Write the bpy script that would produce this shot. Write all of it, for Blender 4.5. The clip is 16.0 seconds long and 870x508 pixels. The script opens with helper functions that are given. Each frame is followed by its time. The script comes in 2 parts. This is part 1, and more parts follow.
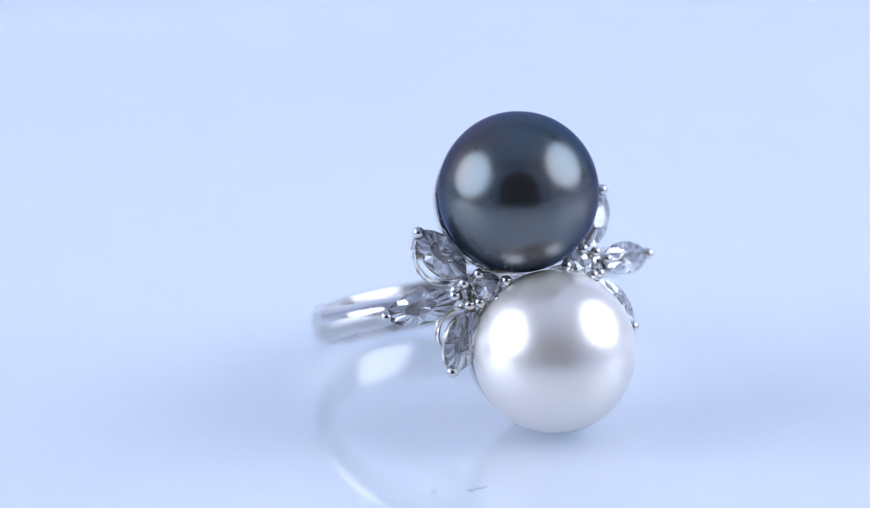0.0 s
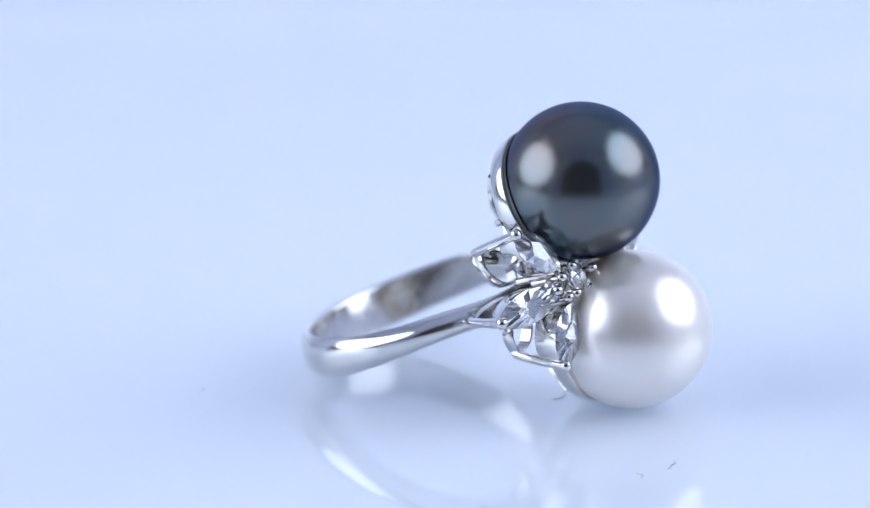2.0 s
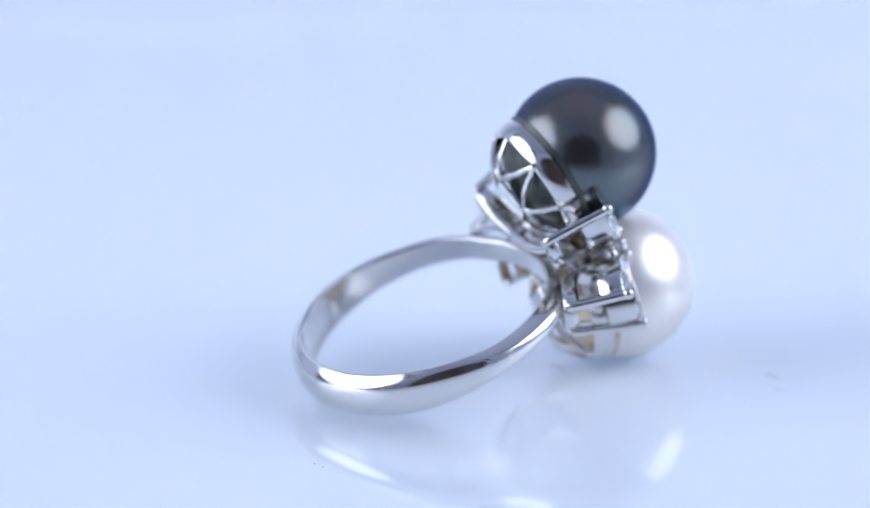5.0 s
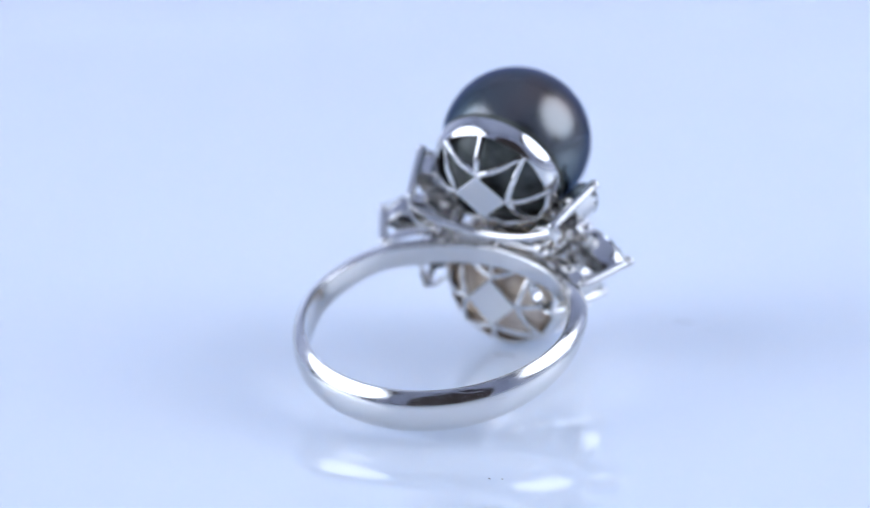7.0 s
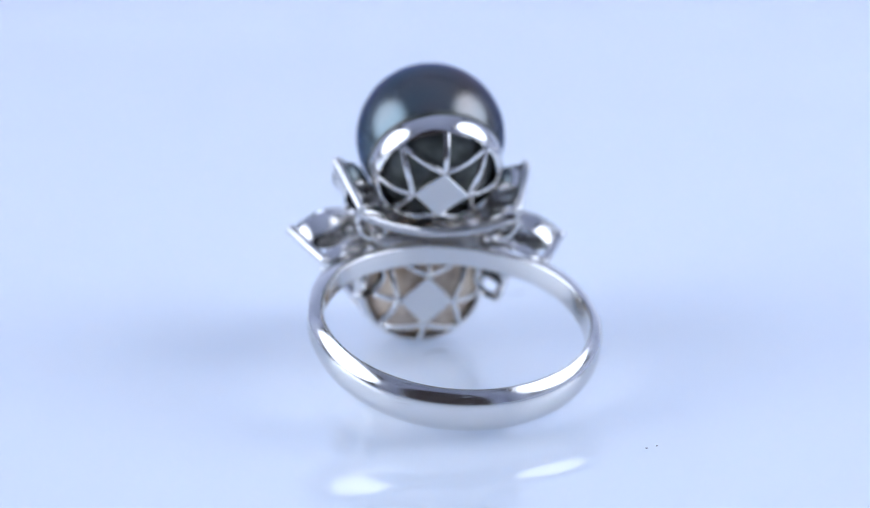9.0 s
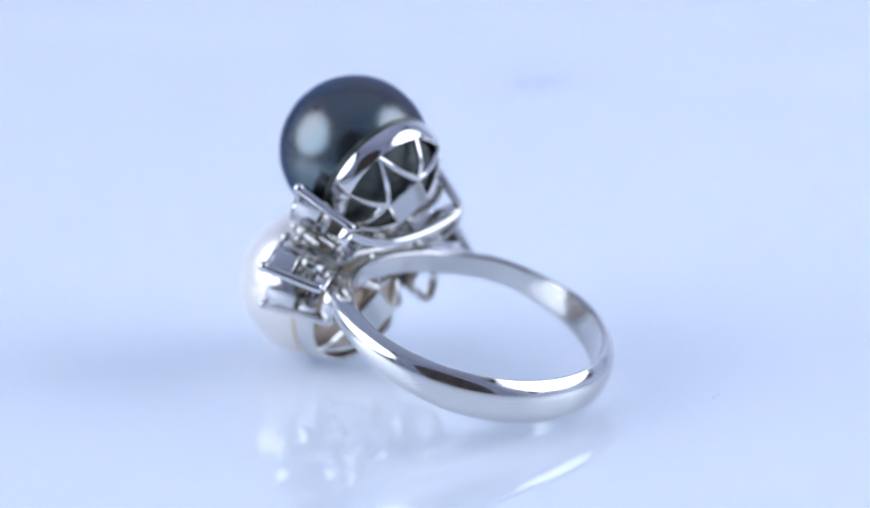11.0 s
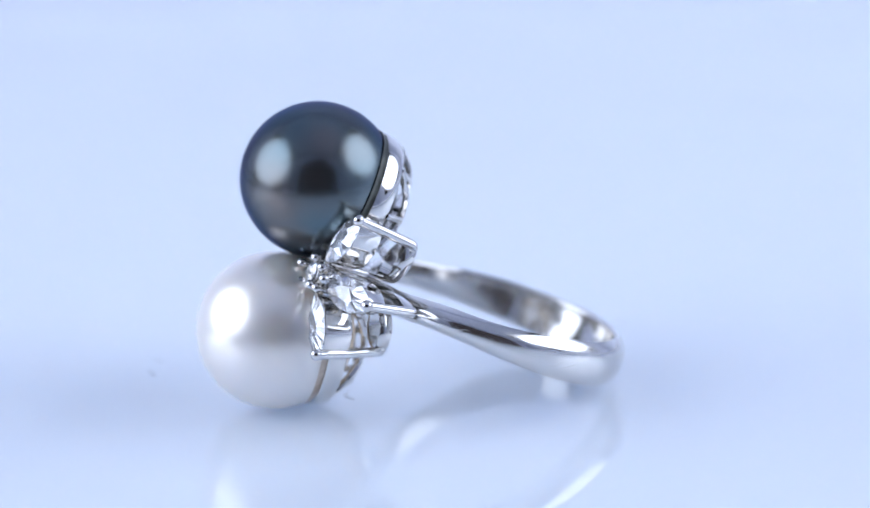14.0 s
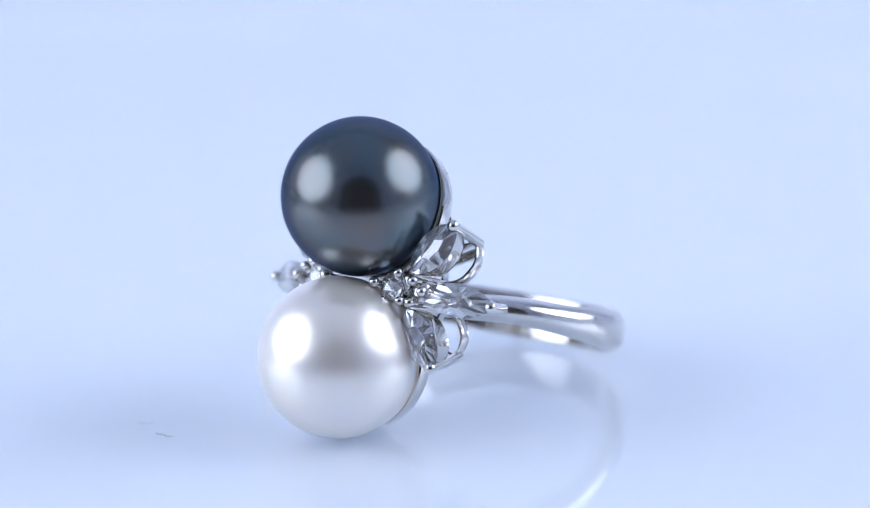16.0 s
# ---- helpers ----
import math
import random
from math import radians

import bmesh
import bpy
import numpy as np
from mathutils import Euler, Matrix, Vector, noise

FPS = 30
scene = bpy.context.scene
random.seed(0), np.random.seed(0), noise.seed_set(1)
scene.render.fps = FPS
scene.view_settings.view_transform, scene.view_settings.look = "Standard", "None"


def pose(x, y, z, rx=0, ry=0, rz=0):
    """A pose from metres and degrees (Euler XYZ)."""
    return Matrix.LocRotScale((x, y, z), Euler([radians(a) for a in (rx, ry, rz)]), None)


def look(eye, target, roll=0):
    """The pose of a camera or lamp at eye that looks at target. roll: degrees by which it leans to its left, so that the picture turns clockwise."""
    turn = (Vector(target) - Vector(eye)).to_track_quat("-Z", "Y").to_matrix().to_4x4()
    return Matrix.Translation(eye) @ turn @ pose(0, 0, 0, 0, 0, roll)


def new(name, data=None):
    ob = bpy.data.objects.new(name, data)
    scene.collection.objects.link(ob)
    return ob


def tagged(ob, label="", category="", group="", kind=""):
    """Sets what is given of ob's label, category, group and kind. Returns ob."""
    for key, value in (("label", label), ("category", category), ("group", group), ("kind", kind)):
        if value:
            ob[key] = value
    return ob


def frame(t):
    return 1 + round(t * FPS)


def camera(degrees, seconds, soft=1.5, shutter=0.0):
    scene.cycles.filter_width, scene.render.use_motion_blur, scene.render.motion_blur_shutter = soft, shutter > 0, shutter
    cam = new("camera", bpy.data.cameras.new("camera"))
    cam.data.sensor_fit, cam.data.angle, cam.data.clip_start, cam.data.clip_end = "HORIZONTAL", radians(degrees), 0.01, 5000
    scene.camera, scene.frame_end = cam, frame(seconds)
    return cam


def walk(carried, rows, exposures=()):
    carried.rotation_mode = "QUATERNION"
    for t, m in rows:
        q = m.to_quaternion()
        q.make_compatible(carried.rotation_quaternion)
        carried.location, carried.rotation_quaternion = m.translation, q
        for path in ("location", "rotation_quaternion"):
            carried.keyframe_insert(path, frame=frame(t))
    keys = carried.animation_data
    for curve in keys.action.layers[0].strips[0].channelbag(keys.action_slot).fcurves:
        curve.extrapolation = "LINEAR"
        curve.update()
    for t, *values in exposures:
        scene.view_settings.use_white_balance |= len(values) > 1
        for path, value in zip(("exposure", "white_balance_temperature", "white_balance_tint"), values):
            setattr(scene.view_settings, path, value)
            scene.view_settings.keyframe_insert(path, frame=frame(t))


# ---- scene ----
cam = camera(16.23, 16.0, soft=1.0)
# a long macro lens on a stand: shallow depth of field
cam.data.dof.use_dof = True
cam.data.dof.focus_distance = 0.2065
cam.data.dof.aperture_fstop = 25.0
PITCH, YAW, ROLL = -16.658, -0.431, -1.003
EYE = (0.0, -0.20935, 0.07242)
AIM = Vector((math.sin(radians(YAW)) * math.cos(radians(PITCH)),
              math.cos(radians(YAW)) * math.cos(radians(PITCH)),
              math.sin(radians(PITCH))))
STAND = look(EYE, Vector(EYE) + AIM, ROLL)
walk(cam, [(0.0, STAND), (16.0, STAND)])

# the turntable: seconds, angle in degrees, and its slight bob in millimetres
TURN = [(0, -156.70, 0.58), (0.5, -147.88, 0.53), (1, -139.12, 0.55), (1.5, -130.30, 0.45), (2, -121.41, 0.18),
        (2.5, -112.49, 0.08), (3, -103.53, 0.05), (3.5, -94.58, 0.04), (4, -85.57, -0.03), (5, -67.07, -0.26),
        (6, -48.08, -0.44), (7, -28.90, -0.48), (8, -10.01, -0.42), (9, 8.68, -0.32), (10, 27.21, -0.34),
        (11, 45.83, -0.42), (12, 64.53, -0.35), (12.5, 73.85, -0.22), (13, 83.12, -0.14), (14, 101.47, -0.14),
        (14.5, 110.52, -0.15), (15, 119.42, -0.12), (16, 136.99, 0.02)]

# ---- light: a white tent with a softbox at each side ----
world = bpy.data.worlds.new("tent_air")
scene.world = world
world.use_nodes = True
world.node_tree.nodes["Background"].inputs["Color"].default_value = (0.70, 0.80, 1.0, 1)
world.node_tree.nodes["Background"].inputs["Strength"].default_value = 0.05


def softbox_light(name, eye, target, w, h, watts, colour):
    data = bpy.data.lights.new(name, "AREA")
    data.shape, data.size, data.size_y = "ELLIPSE", w, h
    data.energy, data.color = watts, colour
    ob = new(name, data)
    ob.matrix_world = look(eye, target)
    return ob


COOL = (0.722, 0.806, 1.0)
LIGHT_L, LIGHT_R = (-0.30, -0.055, 0.150), (0.30, -0.02, 0.195)
# each softbox is brightest in its middle and fades towards its rim
for spot in (LIGHT_L, LIGHT_R):
    for w, h, watts in ((0.20, 0.21, 0.38), (0.29, 0.28, 0.68), (0.40, 0.32, 0.94)):
        softbox_light("softbox_light", spot, (0, 0, 0.01), w, h, watts, COOL)
scene.view_settings.exposure = 0.0


# ---- materials ----
def material(name, colour, rough=0.5, metal=0.0, **more):
    m = bpy.data.materials.new(name)
    m.use_nodes = True
    b = m.node_tree.nodes["Principled BSDF"]
    b.inputs["Base Color"].default_value = (*colour, 1)
    b.inputs["Roughness"].default_value = rough
    b.inputs["Metallic"].default_value = metal
    for key, value in more.items():
        b.inputs[key.replace("_", " ")].default_value = value
    return m


def noise_into(m, socket, scale, low, high, detail=4.0, rough=0.55):
    """Vary a socket by noise, between two values or two colours."""
    t = m.node_tree
    b = t.nodes["Principled BSDF"]
    pos = t.nodes.new("ShaderNodeTexCoord")
    n = t.nodes.new("ShaderNodeTexNoise")
    n.inputs["Scale"].default_value = scale
    n.inputs["Detail"].default_value = detail
    n.inputs["Roughness"].default_value = rough
    t.links.new(pos.outputs["Object"], n.inputs["Vector"])
    r = t.nodes.new("ShaderNodeValToRGB")
    r.color_ramp.elements[0].position, r.color_ramp.elements[1].position = 0.32, 0.68
    for e, v in zip(r.color_ramp.elements, (low, high)):
        e.color = (*v, 1) if isinstance(v, tuple) else (v, v, v, 1)
    t.links.new(n.outputs["Fac"], r.inputs["Fac"])
    t.links.new(r.outputs["Color"], b.inputs[socket])
    return m


def bump_on(m, scale, depth, strength=0.3, detail=3.0):
    t = m.node_tree
    b = t.nodes["Principled BSDF"]
    pos = t.nodes.new("ShaderNodeTexCoord")
    n = t.nodes.new("ShaderNodeTexNoise")
    n.inputs["Scale"].default_value = scale
    n.inputs["Detail"].default_value = detail
    t.links.new(pos.outputs["Object"], n.inputs["Vector"])
    k = t.nodes.new("ShaderNodeBump")
    k.inputs["Strength"].default_value = strength
    k.inputs["Distance"].default_value = depth
    t.links.new(n.outputs["Fac"], k.inputs["Height"])
    t.links.new(k.outputs["Normal"], b.inputs["Normal"])
    return m


ACRYLIC = material("white_acrylic", (0.665, 0.742, 0.945), 0.05, IOR=1.49, Subsurface_Weight=1.0, Subsurface_Scale=0.022, Subsurface_Radius=(0.9, 1.0, 1.1))
noise_into(ACRYLIC, "Roughness", 60, 0.035, 0.06)
CLOTH = bump_on(material("tent_cloth", (0.82, 0.85, 0.94), 0.9), 900, 0.0004)
CEILING_CLOTH = bump_on(material("tent_ceiling_cloth", (0.72, 0.74, 0.80), 0.9), 900, 0.0004)
BLACK = bump_on(material("black_cloth", (0.020, 0.012, 0.010), 0.8), 700, 0.0004)
HOUSING = material("black_housing", (0.02, 0.02, 0.02), 0.45)


def white_gold(name, smooth, worn):
    m = noise_into(material(name, (0.74, 0.72, 0.695), 0.08, 1.0), "Roughness", 900, smooth, worn)
    return bump_on(m, 350, 0.00002, 0.12)


GOLD = white_gold("white_gold", 0.06, 0.14)
BAND_GOLD = white_gold("worn_white_gold", 0.10, 0.20)


def scratch(m):
    """Fine scratches and small nicks along the band's back."""
    t = m.node_tree
    shader = t.nodes["Principled BSDF"]
    pos = t.nodes.new("ShaderNodeTexCoord")
    stretch = t.nodes.new("ShaderNodeMapping")
    stretch.inputs["Scale"].default_value = (350, 350, 2600)
    n = t.nodes.new("ShaderNodeTexNoise")
    n.inputs["Scale"].default_value = 1.0
    n.inputs["Detail"].default_value = 3.0
    t.links.new(pos.outputs["Object"], stretch.inputs["Vector"])
    t.links.new(stretch.outputs["Vector"], n.inputs["Vector"])
    cut = t.nodes.new("ShaderNodeValToRGB")
    cut.color_ramp.elements[0].position, cut.color_ramp.elements[1].position = 0.66, 0.72
    cut.color_ramp.elements[0].color, cut.color_ramp.elements[1].color = (1, 1, 1, 1), (0, 0, 0, 1)
    t.links.new(n.outputs["Fac"], cut.inputs["Fac"])
    k = t.nodes.new("ShaderNodeBump")
    k.inputs["Strength"].default_value = 0.2
    k.inputs["Distance"].default_value = 0.00005
    t.links.new(cut.outputs["Color"], k.inputs["Height"])
    old = shader.inputs["Normal"].links[0].from_node
    t.links.new(old.outputs["Normal"], k.inputs["Normal"])
    t.links.new(k.outputs["Normal"], shader.inputs["Normal"])


scratch(BAND_GOLD)
DARK_NACRE = material("dark_nacre", (0.13, 0.14, 0.15), 0.225, 0.97, Specular_Tint=(0.32, 0.36, 0.52, 1))
noise_into(DARK_NACRE, "Base Color", 130, (0.198, 0.172, 0.158), (0.122, 0.174, 0.195), 2.0)
WHITE_NACRE = material("white_nacre", (0.80, 0.77, 0.73), 0.285, 0.66, Subsurface_Weight=0.7, Subsurface_Scale=0.003, Subsurface_Radius=(1.0, 0.85, 0.7))
noise_into(WHITE_NACRE, "Base Color", 140, (0.895, 0.832, 0.74), (0.86, 0.815, 0.765), 2.0)
bump_on(DARK_NACRE, 900, 0.00002, 0.06)
bump_on(WHITE_NACRE, 900, 0.00002, 0.06)
DIAMOND = material("diamond", (0.98, 0.985, 1.0), 0.0, 0.10, IOR=2.42, Transmission_Weight=0.84)
# the lower facets throw the light back, each by its own share
PAVILION = material("diamond_pavilion", (0.98, 0.985, 1.0), 0.0, 0.8, IOR=2.42, Transmission_Weight=1.0)


def facet_share(m, low, high):
    t = m.node_tree
    geo = t.nodes.new("ShaderNodeNewGeometry")
    span = t.nodes.new("ShaderNodeMapRange")
    span.inputs["To Min"].default_value, span.inputs["To Max"].default_value = low, high
    t.links.new(geo.outputs["Random Per Island"], span.inputs["Value"])
    t.links.new(span.outputs["Result"], t.nodes["Principled BSDF"].inputs["Metallic"])


facet_share(DIAMOND, 0.0, 0.55)
facet_share(PAVILION, 0.45, 1.0)
HONEY = noise_into(material("honey_nacre", (0.45, 0.30, 0.13), 0.35), "Base Color", 500, (0.46, 0.33, 0.21), (0.86, 0.74, 0.56))
# dark pearl's base behind its cup, the cup's shade put into its colour
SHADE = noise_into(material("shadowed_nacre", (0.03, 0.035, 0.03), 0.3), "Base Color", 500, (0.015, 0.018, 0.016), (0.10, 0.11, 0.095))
GREY_MARK = material("dust_mark", (0.52, 0.58, 0.72), 0.7)
FIBRE = material("grey_fibre", (0.28, 0.29, 0.36), 0.8)


# ---- building in millimetres ----
def part(name, bm, mat, parent=None, label="", smooth=35, local=None):
    """Link a bmesh, drawn in millimetres, as one mesh object under parent."""
    if local is not None:
        bmesh.ops.transform(bm, matrix=local, verts=bm.verts)
    bmesh.ops.scale(bm, vec=(0.001,) * 3, verts=bm.verts)
    me = bpy.data.meshes.new(name)
    bm.to_mesh(me)
    bm.free()
    me.materials.append(mat)
    if smooth:
        me.polygons.foreach_set("use_smooth", [True] * len(me.polygons))
        me.set_sharp_from_angle(angle=radians(smooth))
    ob = new(name, me)
    if parent:
        ob.parent = parent
    if label:
        tagged(ob, label)
    return ob


def loft(rings, closed=False, caps=True):
    """A skin over rings of points, each ring of the same count."""
    bm = bmesh.new()
    vs = [[bm.verts.new(p) for p in ring] for ring in rings]
    n = len(vs[0])
    for i in range(len(vs) if closed else len(vs) - 1):
        a, b = vs[i], vs[(i + 1) % len(vs)]
        for j in range(n):
            bm.faces.new((a[j], a[(j + 1) % n], b[(j + 1) % n], b[j]))
    if caps and not closed:
        bm.faces.new(vs[0][::-1])
        bm.faces.new(vs[-1])
    bmesh.ops.recalc_face_normals(bm, faces=bm.faces)
    return bm


def spline(points, steps):
    """A smooth line through points."""
    ps = [Vector(p) for p in points]
    if len(ps) == 2:
        return [ps[0].lerp(ps[1], i / steps) for i in range(steps + 1)]
    ps = [ps[0] * 2 - ps[1]] + ps + [ps[-1] * 2 - ps[-2]]
    out = []
    for i in range(1, len(ps) - 2):
        a, b, c, d = ps[i - 1:i + 3]
        for k in range(steps):
            t = k / steps
            out.append(0.5 * (2 * b + (c - a) * t + (2 * a - 5 * b + 4 * c - d) * t * t + (3 * b - a - 3 * c + d) * t ** 3))
    return out + [ps[-2]]


def wire(points, radius, steps=6, sides=10, closed=False, flat=1.0, axis=(0, 1, 0)):
    """A round or flattened wire along a smooth line; radius may be one number or a pair (start, end)."""
    line = spline(points, steps)
    if closed:
        line = spline(list(points) + [points[0]], steps)[:-1]
    r0, r1 = radius if isinstance(radius, tuple) else (radius, radius)
    rings = []
    for i, p in enumerate(line):
        q, o = line[(i + 1) % len(line)] if closed or i + 1 < len(line) else p, line[i - 1] if closed or i else p
        way = (q - o).normalized()
        u = Vector(axis) - way * way.dot(Vector(axis))
        u = u.normalized() if u.length > 0.05 else way.orthogonal().normalized()
        v = way.cross(u)
        r = r0 + (r1 - r0) * i / max(1, len(line) - 1)
        rings.append([p + u * (r * flat * math.cos(2 * math.pi * k / sides)) + v * (r * math.sin(2 * math.pi * k / sides)) for k in range(sides)])
    return loft(rings, closed)


def ball(centre, radius, stretch=(1, 1, 1), u=20, v=12):
    bm = bmesh.new()
    bmesh.ops.create_uvsphere(bm, u_segments=u, v_segments=v, radius=radius)
    bmesh.ops.scale(bm, vec=stretch, verts=bm.verts)
    bmesh.ops.translate(bm, vec=centre, verts=bm.verts)
    return bm


def merge(*parts):
    bm = bmesh.new()
    for b in parts:
        me = bpy.data.meshes.new("scratch")
        b.to_mesh(me)
        b.free()
        bm.from_mesh(me)
        bpy.data.meshes.remove(me)
    return bm


def box(x0, x1, y0, y1, z0, z1, bevel=0.0):
    bm = bmesh.new()
    bmesh.ops.create_cube(bm, size=1)
    bmesh.ops.scale(bm, vec=(x1 - x0, y1 - y0, z1 - z0), verts=bm.verts)
    bmesh.ops.translate(bm, vec=((x0 + x1) / 2, (y0 + y1) / 2, (z0 + z1) / 2), verts=bm.verts)
    if bevel:
        bmesh.ops.bevel(bm, geom=bm.edges[:], offset=bevel, segments=3, affect="EDGES", profile=0.5)
    return bm


# ---- the tent round the turntable ----
def tent():
    floor = part("floor", box(-450, 450, -520, 400, -22, -14), CLOTH)
    tagged(floor, "pale blue-white cloth floor of the light tent", "floor", kind="structure")
    for name, dims, mat in (("wall_west", (-458, -450, -520, 400, -40, 620), CLOTH),
                            ("wall_east", (450, 458, -520, 400, -40, 620), CLOTH),
                            ("wall_north", (-450, 450, 400, 408, -40, 620), CLOTH),
                            ("wall_south", (-458, 458, -528, -520, -40, 620), CLOTH),
                            ("ceiling", (-458, 458, -528, 408, 620, 628), CEILING_CLOTH)):
        ob = part(name, box(*dims), mat)
        tagged(ob, "plain pale cloth side of the light tent", name.split("_")[0], kind="structure")


def softbox(eye, target):
    """The black shell behind a softbox's light."""
    m = look(eye, target)
    thing = new("softbox")
    rings = []
    for w, d in ((200, 2), (204, 2), (204, 18), (90, 70), (25, 74)):
        rings.append([(x * w, y * w * 0.8, d) for x, y in ((-1, -1), (1, -1), (1, 1), (-1, 1))])
    shell = loft(rings, caps=False)
    cap = box(-26, 26, -36, 36, 73, 110, 3)
    thing.matrix_world = m
    part("shell", shell, HOUSING, thing, "black fabric softbox shell", 20)
    part("lamp_head", cap, HOUSING, thing, "black lamp head")
    tagged(thing, "black softbox lamp lighting the turntable from the side", "softbox")


def dark_opening():
    """The black cloth of the tent's front opening, behind the lens."""
    outline = [(-165, -14)] + [(-165 * math.cos(a), 150 + 150 * math.sin(a)) for a in (math.pi * k / 20 for k in range(21))] + [(165, -14)]
    ob = part("curtain", loft([[(x, y, z) for x, z in outline] for y in (-300, -296)]), BLACK, None, "", 30)
    tagged(ob, "black cloth curtain across the tent's front opening", "curtain", kind="structure")


def turntable():
    """A round slab of white acrylic with a rounded edge, on a motor base."""
    thing = new("turntable")
    prof = [(0.02, 0), (40, 0), (80, 0), (197.0, 0), (198.2, -0.5), (198.8, -1.6), (198.8, -6.6), (198.2, -7.6), (197, -8), (0.02, -8)]
    n = 128
    rings = [[(r * math.cos(2 * math.pi * k / n), r * math.sin(2 * math.pi * k / n), z) for k in range(n)] for r, z in prof]
    part("disc", loft(rings), ACRYLIC, thing, "glossy white acrylic disc", 25)
    rings = [[(r * math.cos(2 * math.pi * k / 64), r * math.sin(2 * math.pi * k / 64), z) for k in range(64)]
             for r, z in ((60, -8), (70, -9), (72, -12), (74, -13.5))]
    part("motor_base", loft(rings), CLOTH, thing, "white motor base", 25)
    return tagged(thing, "round glossy white acrylic turntable, slowly turning", "turntable")


# ---- the ring ----
# its own axes: x across the head, y out of the finger hole through the head, z along the finger
_n = Vector((0.06115, -0.34502, 0.9366)).normalized()
_x = (Vector((1, 0, 0)) - _n * _n.x).normalized()
LEAN = radians(1.5)
RX = _x * math.cos(LEAN) - _n * math.sin(LEAN)
RZ = _n * math.cos(LEAN) + _x * math.sin(LEAN)
RY = RZ.cross(RX)
RO = Vector((-0.409, -2.008, 5.017)) - 0.48 * RX
SO = Vector((-0.391, -1.898, 4.947))
_y = _n.cross(_x)
BAND = Matrix(((_x.x, _y.x, _n.x, SO.x), (_x.y, _y.y, _n.y, SO.y), (_x.z, _y.z, _n.z, SO.z), (0, 0, 0, 1)))
RING = Matrix(((RX.x, RY.x, RZ.x, RO.x), (RX.y, RY.y, RZ.y, RO.y), (RX.z, RY.z, RZ.z, RO.z), (0, 0, 0, 1)))
DARK, WHITE = Vector((0.0, 15.09, 6.36)), Vector((0.0, 14.78, -4.78))


# the band at five heights, from its back (-1) to beneath the head: thickness, half width, shift along the finger
BAND_UP = (-1.0, -0.3, 0.2, 0.6, 0.9)
BAND_THICK = (1.12, 0.92, 1.08, 1.44, 0.96)
BAND_HALF = (1.735, 1.456, 1.109, 0.973, 0.898)
BAND_RISE = (-0.329, 0.041, 0.374, 0.642, 0.46)
BAND_SET = Matrix.Rotation(0.009, 4, "Y") @ Matrix.Rotation(-0.054, 4, "X") @ Matrix.Translation((-0.151, 0.008, 0.136))


def along_band(values, up):
    """A smooth value between the five heights."""
    i = max(j for j in range(4) if up >= BAND_UP[j] or j == 0)
    k = min(1.0, max(0.0, (up - BAND_UP[i]) / (BAND_UP[i + 1] - BAND_UP[i])))
    a, b, c, d = (values[min(4, max(0, j))] for j in (i - 1, i, i + 1, i + 2))
    return 0.5 * (2 * b + (c - a) * k + (2 * a - 5 * b + 4 * c - d) * k * k + (3 * b - a - 3 * c + d) * k ** 3)


def shank(ring):
    """Half-round band, broad at the back and narrow at the shoulders, with a softly rounded inner edge."""
    rings, n = [], 240
    for i in range(n):
        a = 2 * math.pi * i / n
        up = math.sin(a)                     # -1 at the back, 1 under the head
        w, rise = along_band(BAND_HALF, up), along_band(BAND_RISE, up)
        ri = 9.174 - 0.381 * max(0.0, up)
        thick = along_band(BAND_THICK, up)
        side = 0.28
        sec = [(ri + 0.10, -w + 0.03), (ri + 0.02, -w + 0.12), (ri, -w + 0.3), (ri, 0), (ri, w - 0.3), (ri + 0.02, w - 0.12), (ri + 0.10, w - 0.03)]
        for j in range(0, 21):
            c = math.cos(math.pi * j / 20)
            sec.append((ri + side + (thick - side) * (1 - abs(c) ** 2.9), w * c))
        rings.append([(r * math.cos(a) * 1.047, r * up, z + rise - 0.099 * math.cos(a) * up) for r, z in sec])
    part("shank", loft(rings, closed=True), BAND_GOLD, ring, "polished white gold band with fine scratches", 40, BAND @ BAND_SET)


def pearl(name, centre, radius, mat, ring, label):
    bm = ball((0, 0, 0), radius, u=96, v=64)
    for v in bm.verts:
        v.co *= 1 + 0.004 * noise.noise(v.co * 0.25 + centre)
    bmesh.ops.translate(bm, vec=centre, verts=bm.verts)
    part(name, bm, mat, ring, label, 180, RING)


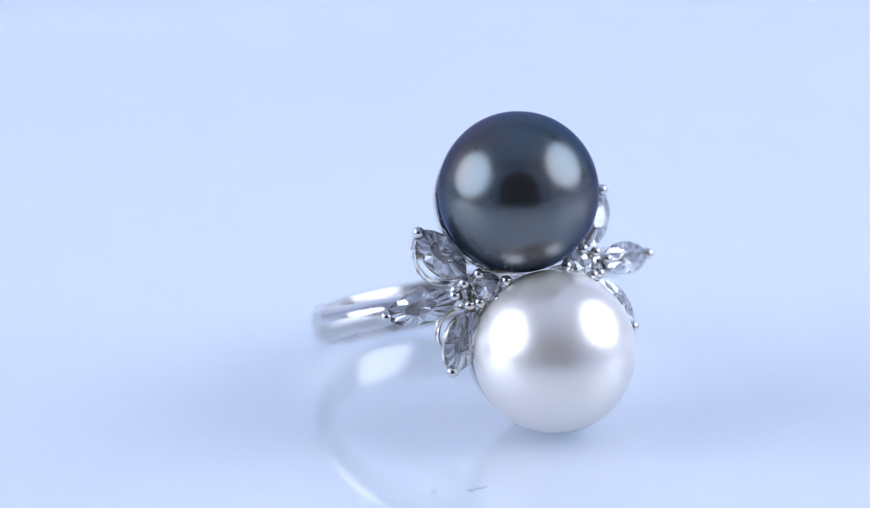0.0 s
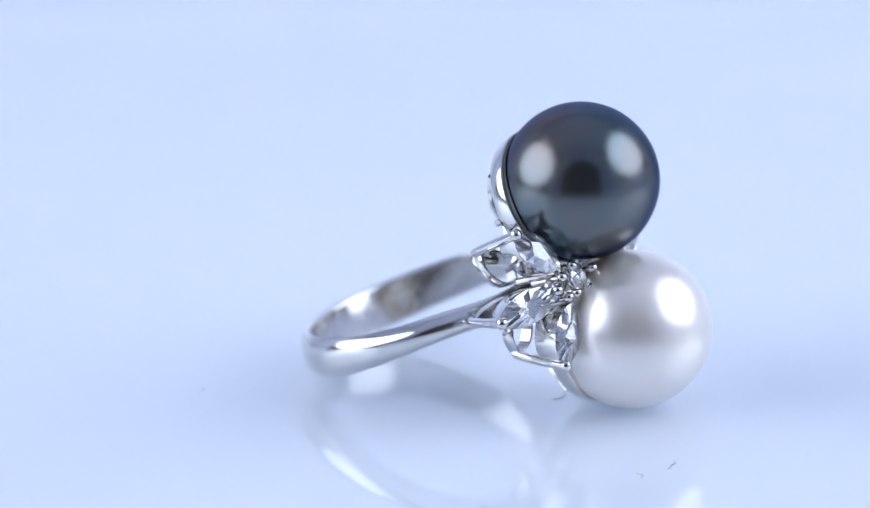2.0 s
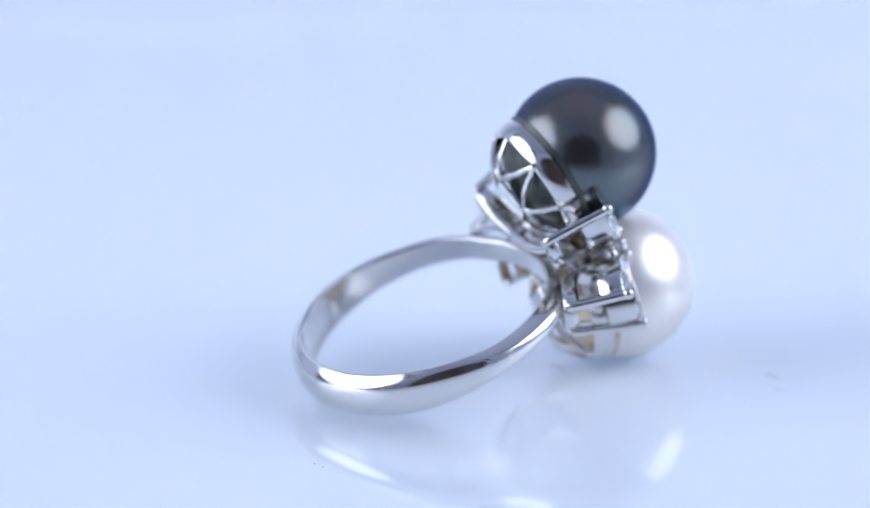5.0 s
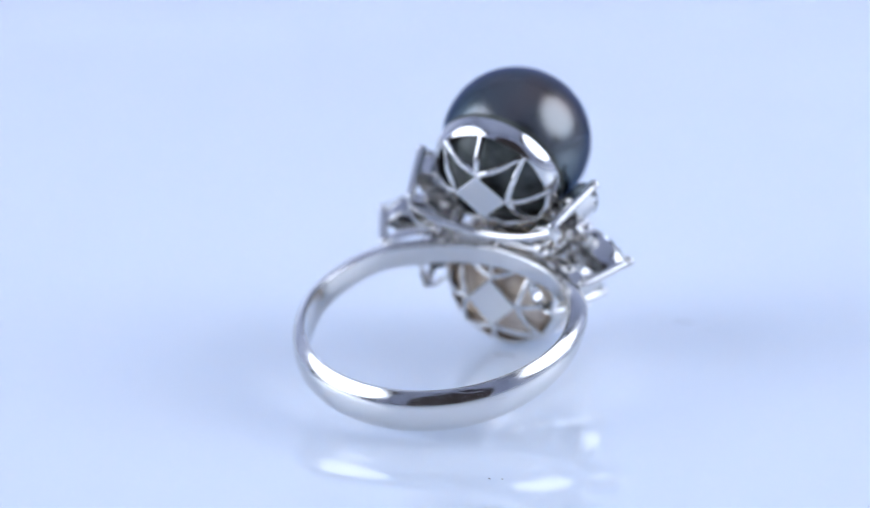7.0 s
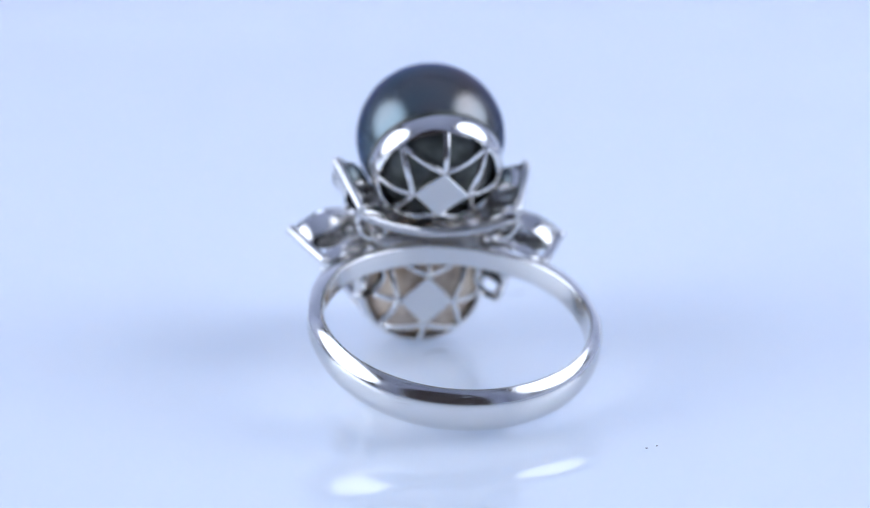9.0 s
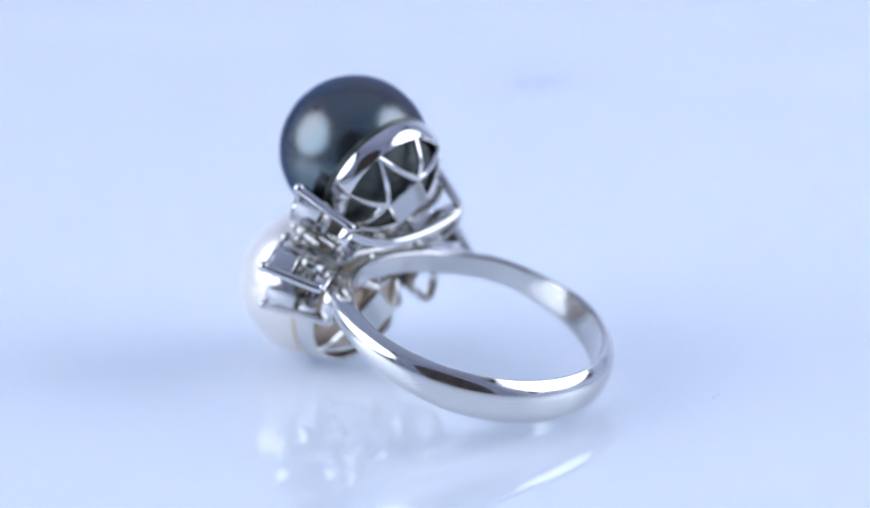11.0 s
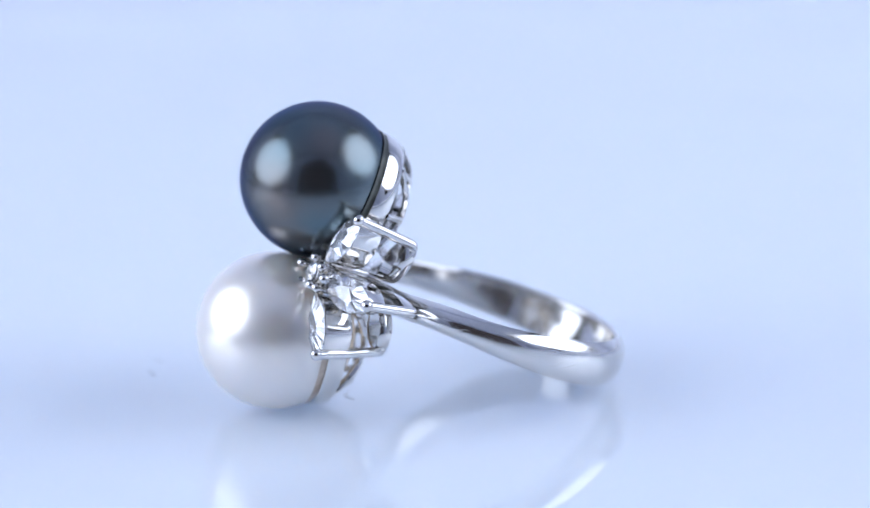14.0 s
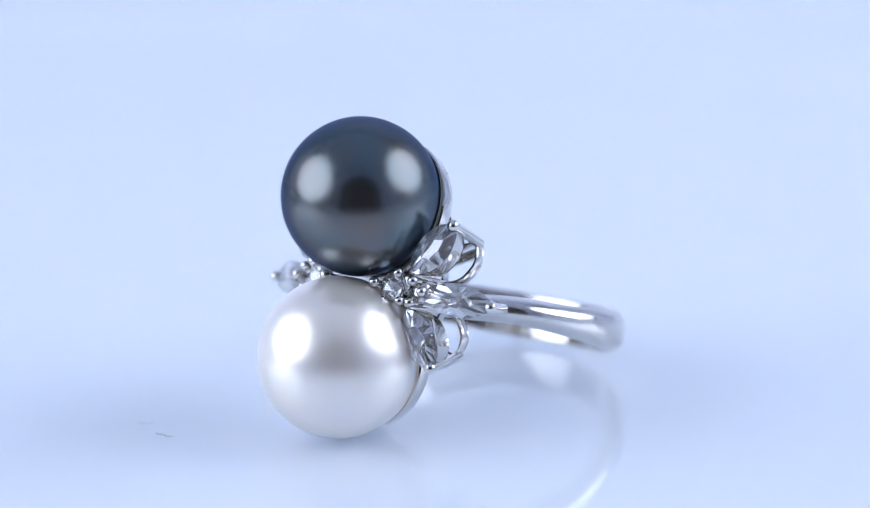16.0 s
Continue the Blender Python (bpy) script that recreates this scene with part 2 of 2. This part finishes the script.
def cup(centre, lining, ring, tilt):
    """The pierced cup behind a pearl: a bright collar, a star of bars and a square plate; tilt turns its back to the middle."""
    n = 56
    at = RING @ Matrix.Translation(centre) @ Matrix.Rotation(radians(tilt), 4, "X")

    def circle(r, y):
        return [Vector((r * math.cos(2 * math.pi * k / n), y, r * math.sin(2 * math.pi * k / n))) for k in range(n)]
    collar = loft([circle(r, y) for r, y in ((4.74, -3.12), (4.84, -3.00), (4.94, -3.07), (4.93, -3.42), (4.82, -3.90), (4.63, -4.30), (4.46, -4.46), (4.32, -4.43), (4.28, -4.25), (4.46, -3.8))], closed=True)
    seat = part("pearl_cup", collar, GOLD, ring, "pierced white gold cup", 50, at)
    cap = loft([circle(r, y) for r, y in ((4.96, -2.60), (4.76, -3.10), (4.24, -3.84), (3.5, -4.52), (2.45, -5.14), (1.2, -5.56), (0.02, -5.70))], caps=False)
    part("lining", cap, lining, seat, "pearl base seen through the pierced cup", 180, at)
    half = 2.1
    corner = [Vector((half * math.cos(a), -6.30, half * math.sin(a))) for a in (0, math.pi / 2, math.pi, 1.5 * math.pi)]
    inset = [Vector((v.x * 0.93, -6.38, v.z * 0.93)) for v in corner]
    plate = loft([[v + Vector((0, 0.22, 0)) for v in corner], corner, inset])
    part("plate", plate, GOLD, seat, "square polished plate", 20, at)
    for k, v in enumerate(corner):
        for d in (-1, 0, 1):
            a = k * math.pi / 2 + d * math.pi / 4
            rim = Vector((4.42 * math.cos(a), -4.38, 4.42 * math.sin(a)))
            mid = (v + rim) / 2 + Vector((0, -0.30, 0))
            part("bar", wire([v * 0.97, mid, rim], 0.235, 3, 6), GOLD, seat, "", 60, at)


def boat(t, length, width):
    """A point of a pointed oval's outline, by its parameter t."""
    p, q = length / 2, width / 2
    c = (p * p - q * q) / (2 * q)
    x, z = p * math.cos(t), q * math.sin(t)
    # along the way (x, z) to the arc of radius q + c round (0, -c)
    zz = abs(z)
    aa, bb, cc = x * x + zz * zz, 2 * zz * c, c * c - (q + c) ** 2
    k = (-bb + math.sqrt(bb * bb - 4 * aa * cc)) / (2 * aa)
    k = 0.62 * k + 0.38                       # between a pointed boat and an oval
    return x * k, z * k


def cut_stone(length, width, seed, table=0.46):
    """A brilliant-cut stone with a table, stars, kites, girdle and pavilion: x along it, y up from its girdle."""
    rnd = random.Random(seed)
    crown, deep = 0.155 * width, 0.42 * width
    n = 8 if length < width * 1.1 else 14
    lean = math.cos(math.pi / n)

    def at(r, step, y):
        t = math.pi * step / n
        x, z = boat(t, length, width) if n == 14 else (width / 2 * math.cos(t), width / 2 * math.sin(t))
        wobble = width * (0.1 < r < 0.95)
        return bm.verts.new((x * r + rnd.uniform(-0.03, 0.03) * wobble, y + rnd.uniform(-0.038, 0.038) * wobble, z * r))
    bm = bmesh.new()
    top = [at(table, 2 * k, crown) for k in range(n)]
    mid = [at(0.79, 2 * k + 1, crown * (1 - (0.79 * lean - table) / (1 - table))) for k in range(n)]
    girdle = [at(1, k, 0.015 * width) for k in range(2 * n)]
    belt = [at(1, k, -0.015 * width) for k in range(2 * n)]
    low = [at(0.30, 2 * k + 1, -deep * (1 - 0.30 * lean)) for k in range(n)]
    if n == 14:                               # a marquise ends below in a keel
        for v in low:
            v.co.x *= 1.4
    culet = bm.verts.new((0, -deep, 0))
    bm.faces.new(top)
    for k in range(n):
        after, prev = (k + 1) % n, (k - 1) % n
        g, b = ([belts[(2 * k + j) % (2 * n)] for j in range(3)] for belts in (girdle, belt))
        for face in ((top[k], mid[k], top[after]), (top[k], g[0], mid[k]), (top[k], mid[prev], g[0]),
                     (mid[k], g[0], g[1]), (mid[k], g[1], g[2]), (g[0], b[0], b[1], g[1]), (g[1], b[1], b[2], g[2]),
                     (b[0], low[k], b[1]), (b[1], low[k], b[2]), (b[0], culet, low[k]), (b[0], low[prev], culet)):
            bm.faces.new(face)
    bmesh.ops.recalc_face_normals(bm, faces=bm.faces)
    for face in bm.faces:
        face.material_index = int(face.calc_center_median().y < -0.02 * width)
    bmesh.ops.split_edges(bm, edges=bm.edges[:])
    return bm


def set_stone(name, bm, ring, label, local):
    stone = part(name, bm, DIAMOND, ring, label, 0, local)
    stone.data.materials.append(PAVILION)
    return stone


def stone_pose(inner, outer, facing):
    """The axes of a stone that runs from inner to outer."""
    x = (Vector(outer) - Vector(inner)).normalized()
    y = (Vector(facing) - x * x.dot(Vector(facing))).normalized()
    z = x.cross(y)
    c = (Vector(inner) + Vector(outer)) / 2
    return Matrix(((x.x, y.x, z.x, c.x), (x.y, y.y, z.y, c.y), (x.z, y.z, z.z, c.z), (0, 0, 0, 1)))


def petal(ring, inner, outer, back, facing, width, foot=0.92):
    """A marquise stone in an open basket: two boat-shaped rails, a tip prong running back, two inner prongs."""
    inner, outer, back = Vector(inner), Vector(outer), Vector(back)
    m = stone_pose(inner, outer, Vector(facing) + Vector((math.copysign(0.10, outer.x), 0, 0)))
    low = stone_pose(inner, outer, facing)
    length = (outer - inner).length
    set_stone("marquise_diamond", cut_stone(length * 1.02, width * 0.95, round(abs(outer.x * 97 + outer.z * 31))), ring, "clear marquise-cut diamond", RING @ m @ Matrix.Translation((0.16, 0.04, 0)))
    up = low.to_3x3() @ Vector((0, 1, 0))
    along = (outer - inner).normalized()
    drop = (outer - back).length
    # the deep seat under the stone: a thin boat-shaped wall, narrowing downwards
    wall = []
    for scale, y in ((0.93, -0.10), (1.0, -0.06), (1.01, -0.18), (0.97, -0.42 * drop), (0.94, -0.44 * drop), (0.89, -0.42 * drop), (0.90, -0.25)):
        wall.append([m @ Vector((x * scale, y, z * scale)) for x, _, z in rail(length * 0.98, width * 0.92, 0, 24)])
    basket = part("petal_setting", loft(wall, closed=True), GOLD, ring, "open white gold basket with a pointed tip", 50, RING)
    # the low rail, a leaf-shaped ribbon at the prong's foot
    base_in = inner - up * drop * 0.98 + along * length * 0.10
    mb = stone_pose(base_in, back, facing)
    lb = (back - base_in).length
    ribbon = []
    for scale, y in ((1.0, 0.42), (1.0, -0.42), (0.94, -0.48), (0.80, -0.42), (0.80, 0.42), (0.94, 0.48)):
        ribbon.append([mb @ Vector((x * (scale + 1) / 2, y, z * scale)) for x, _, z in rail(lb * 1.02, width * foot, 0, 24)])
    part("lower_rail", loft(ribbon, closed=True), GOLD, basket, "", 50, RING)
    tip = outer + up * 0.20 + along * 0.06
    part("tip_prong", merge(wire([back - along * 0.05, back + (outer - back) * 0.05 + along * 0.05, back + (outer - back) * 0.5 + along * 0.08, outer + along * 0.06], (0.36, 0.34), 5, 12),
                            ball(back, 0.37), ball(tip, 0.42)), GOLD, basket, "", 60, RING)
    part("gallery_post", wire([inner - up * 0.5, base_in + up * 0.1], (0.26, 0.28), 3, 8), GOLD, basket, "", 60, RING)
    return basket


def rail(length, width, y, n=14):
    """Points round a boat shape."""
    out = []
    for k in range(n):
        a = 2 * math.pi * k / n
        ca, sa = math.cos(a), math.sin(a)
        x = math.copysign(abs(ca) ** 0.85, ca)
        z = math.copysign(max(0.0, 1 - abs(x) ** 2.5), sa) if abs(sa) > 1e-6 else 0.0
        out.append((x * length / 2, y, z * width / 2))
    return out


def spray(ring, s):
    """One side's three petals, the round stone and the beads between; s is 1 or -1."""
    facing = (0.25 * s, 1, 0)
    petal(ring, (4.70 * s, 14.0, 1.55), (6.98 * s, 13.0, 5.15), (5.75 * s, 8.65, 4.40), (0.12 * s, 1, 0.0), 2.5)
    petal(ring, (5.45 * s, 13.7, 0.35), (9.98 * s, 11.45, 0.15), (8.15 * s, 7.9, 0.25), (0.45 * s, 1, 0), 2.45, 0.5)
    petal(ring, (4.70 * s, 13.95, -0.75), (6.90 * s, 12.95, -4.45), (5.2 * s, 8.4, -3.4), (0.12 * s, 1, 0.0), 2.5)
    c = Vector((3.45 * s, 14.35, 0.55))
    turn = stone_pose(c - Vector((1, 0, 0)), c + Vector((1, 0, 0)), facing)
    set_stone("round_diamond", cut_stone(1.96, 1.96, 5 + s), ring, "clear round brilliant-cut diamond", RING @ turn)
    collet = part("round_setting", wire([turn @ Vector((0.95 * math.cos(a), -0.28, 0.95 * math.sin(a))) for a in (0, 0.785, 1.571, 2.356, 3.142, 3.927, 4.712, 5.498)], 0.14, 3, 8, True),
                  GOLD, ring, "small round white gold collet", 60, RING)
    core = ball((0, 0, 0), 1.0, (0.95, 0.55, 0.95), 18, 10)
    bmesh.ops.translate(core, verts=core.verts, vec=(4.95 * s, 13.1, 0.42))
    part("flower_core", core, GOLD, collet, "", 60, RING)
    for x, y, z in ((2.30, 14.85, 0.68), (3.1, 14.75, -0.50), (4.0, 14.45, 1.55), (4.35, 14.3, -0.35), (5.05, 14.05, 1.15), (5.85, 13.9, 0.50), (5.0, 14.0, -0.35)):
        p = Vector((x * s, y, z))
        part("bead_prong", merge(wire([p - RYL * 2.4, p], 0.20, 2, 8), ball(p + RYL * 0.06, 0.38)), GOLD, collet, "", 60, RING)


RYL = Vector((0, 1, 0))


def gallery(ring):
    """The wires under the pearls that tie both sprays and the band together."""
    for z, sag in ((1, 1.5),):
        part("gallery_wire", wire([(-5.9, 8.6, 3.9 * z), (-3.2, 8.5, 2.9 * z), (0, 8.6, (3.9 - sag) * z), (3.2, 8.5, 2.9 * z), (5.9, 8.6, 3.9 * z)], 0.36, 8, 10),
             GOLD, ring, "", 60, RING)
    bridge = wire([(-5.2, 10.6, 0), (-2.5, 10.9, 0), (0, 11.0, 0), (2.5, 10.9, 0), (5.2, 10.6, 0)], 0.5, 5, 10)
    part("bridge", bridge, GOLD, ring, "", 60, RING)


def pearl_ring():
    ring = new("pearl_ring")
    shank(ring)
    pearl("dark_pearl", DARK, 5.51, DARK_NACRE, ring, "lustrous dark grey-green round pearl")
    pearl("white_pearl", WHITE, 5.58, WHITE_NACRE, ring, "lustrous silvery white round pearl")
    # the dark pearl's lining is coloured as if in the cup's shade
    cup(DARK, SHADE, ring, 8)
    cup(WHITE, HONEY, ring, -8)
    for s in (1, -1):
        spray(ring, s)
    gallery(ring)
    return tagged(ring, "white gold ring with dark pearl, white pearl and diamonds", "ring")


tent()
softbox(LIGHT_L, (0, 0, 0.01))
softbox(LIGHT_R, (0, 0, 0.01))
dark_opening()
TABLE = turntable()
JEWEL = pearl_ring()


# ---- lint on the turntable ----
def fibre(points, radius, label):
    return tagged(part("lint_fibre", wire([(x, y, radius) for x, y in points], radius, 5, 6), FIBRE, None, "", 60), label, "lint")


def speck(x, y, r):
    bm = ball((0, 0, 0), r, (1, 0.6, 0.4), 10, 6)
    bmesh.ops.translate(bm, vec=(x, y, r * 0.4), verts=bm.verts)
    return tagged(part("dust_speck", bm, FIBRE), "tiny dark dust speck lying on the white turntable", "dust")


def smudge(x, y, r):
    """A faint grey smear, a hair thick."""
    n = 28
    rings = [[(x + r * k * math.cos(a) * (1 + 0.15 * math.sin(3 * a)), y + 0.7 * r * k * math.sin(a), z) for a in (2 * math.pi * i / n for i in range(n))]
             for k, z in ((1.0, 0.005), (0.9, 0.03), (0.02, 0.04))]
    return tagged(part("smudge", loft(rings), GREY_MARK), "faint grey smudge near the turntable's edge", "smudge")


LINT = [fibre([(7.25, 21.25), (7.69, 21.56), (8.09, 21.41), (8.47, 21.63), (8.82, 21.58)], 0.026, "fine grey curled fibre lying on the white turntable"),
        fibre([(10.5, 20.13), (10.68, 20.78), (10.98, 20.72), (11.21, 21.04)], 0.012, "fine grey bent fibre lying on the white turntable"),
        fibre([(-1.3, 7.95), (-0.72, 8.44), (-0.13, 8.38), (0.38, 8.04)], 0.026, "fine grey fibre lying beneath the ring"),
        speck(10.59, -15.18, 0.11), speck(11.37, -14.85, 0.09), smudge(74.6, 60.3, 2.6)]


def motions():
    """The turntable turns, and all that lies on it goes with it."""
    rows = [(t, pose(0, 0, lift * 0.001, 0, 0, a)) for t, a, lift in TURN]
    walk(TABLE, rows)
    walk(JEWEL, rows)
    for ob in LINT:
        walk(ob, rows)


motions()
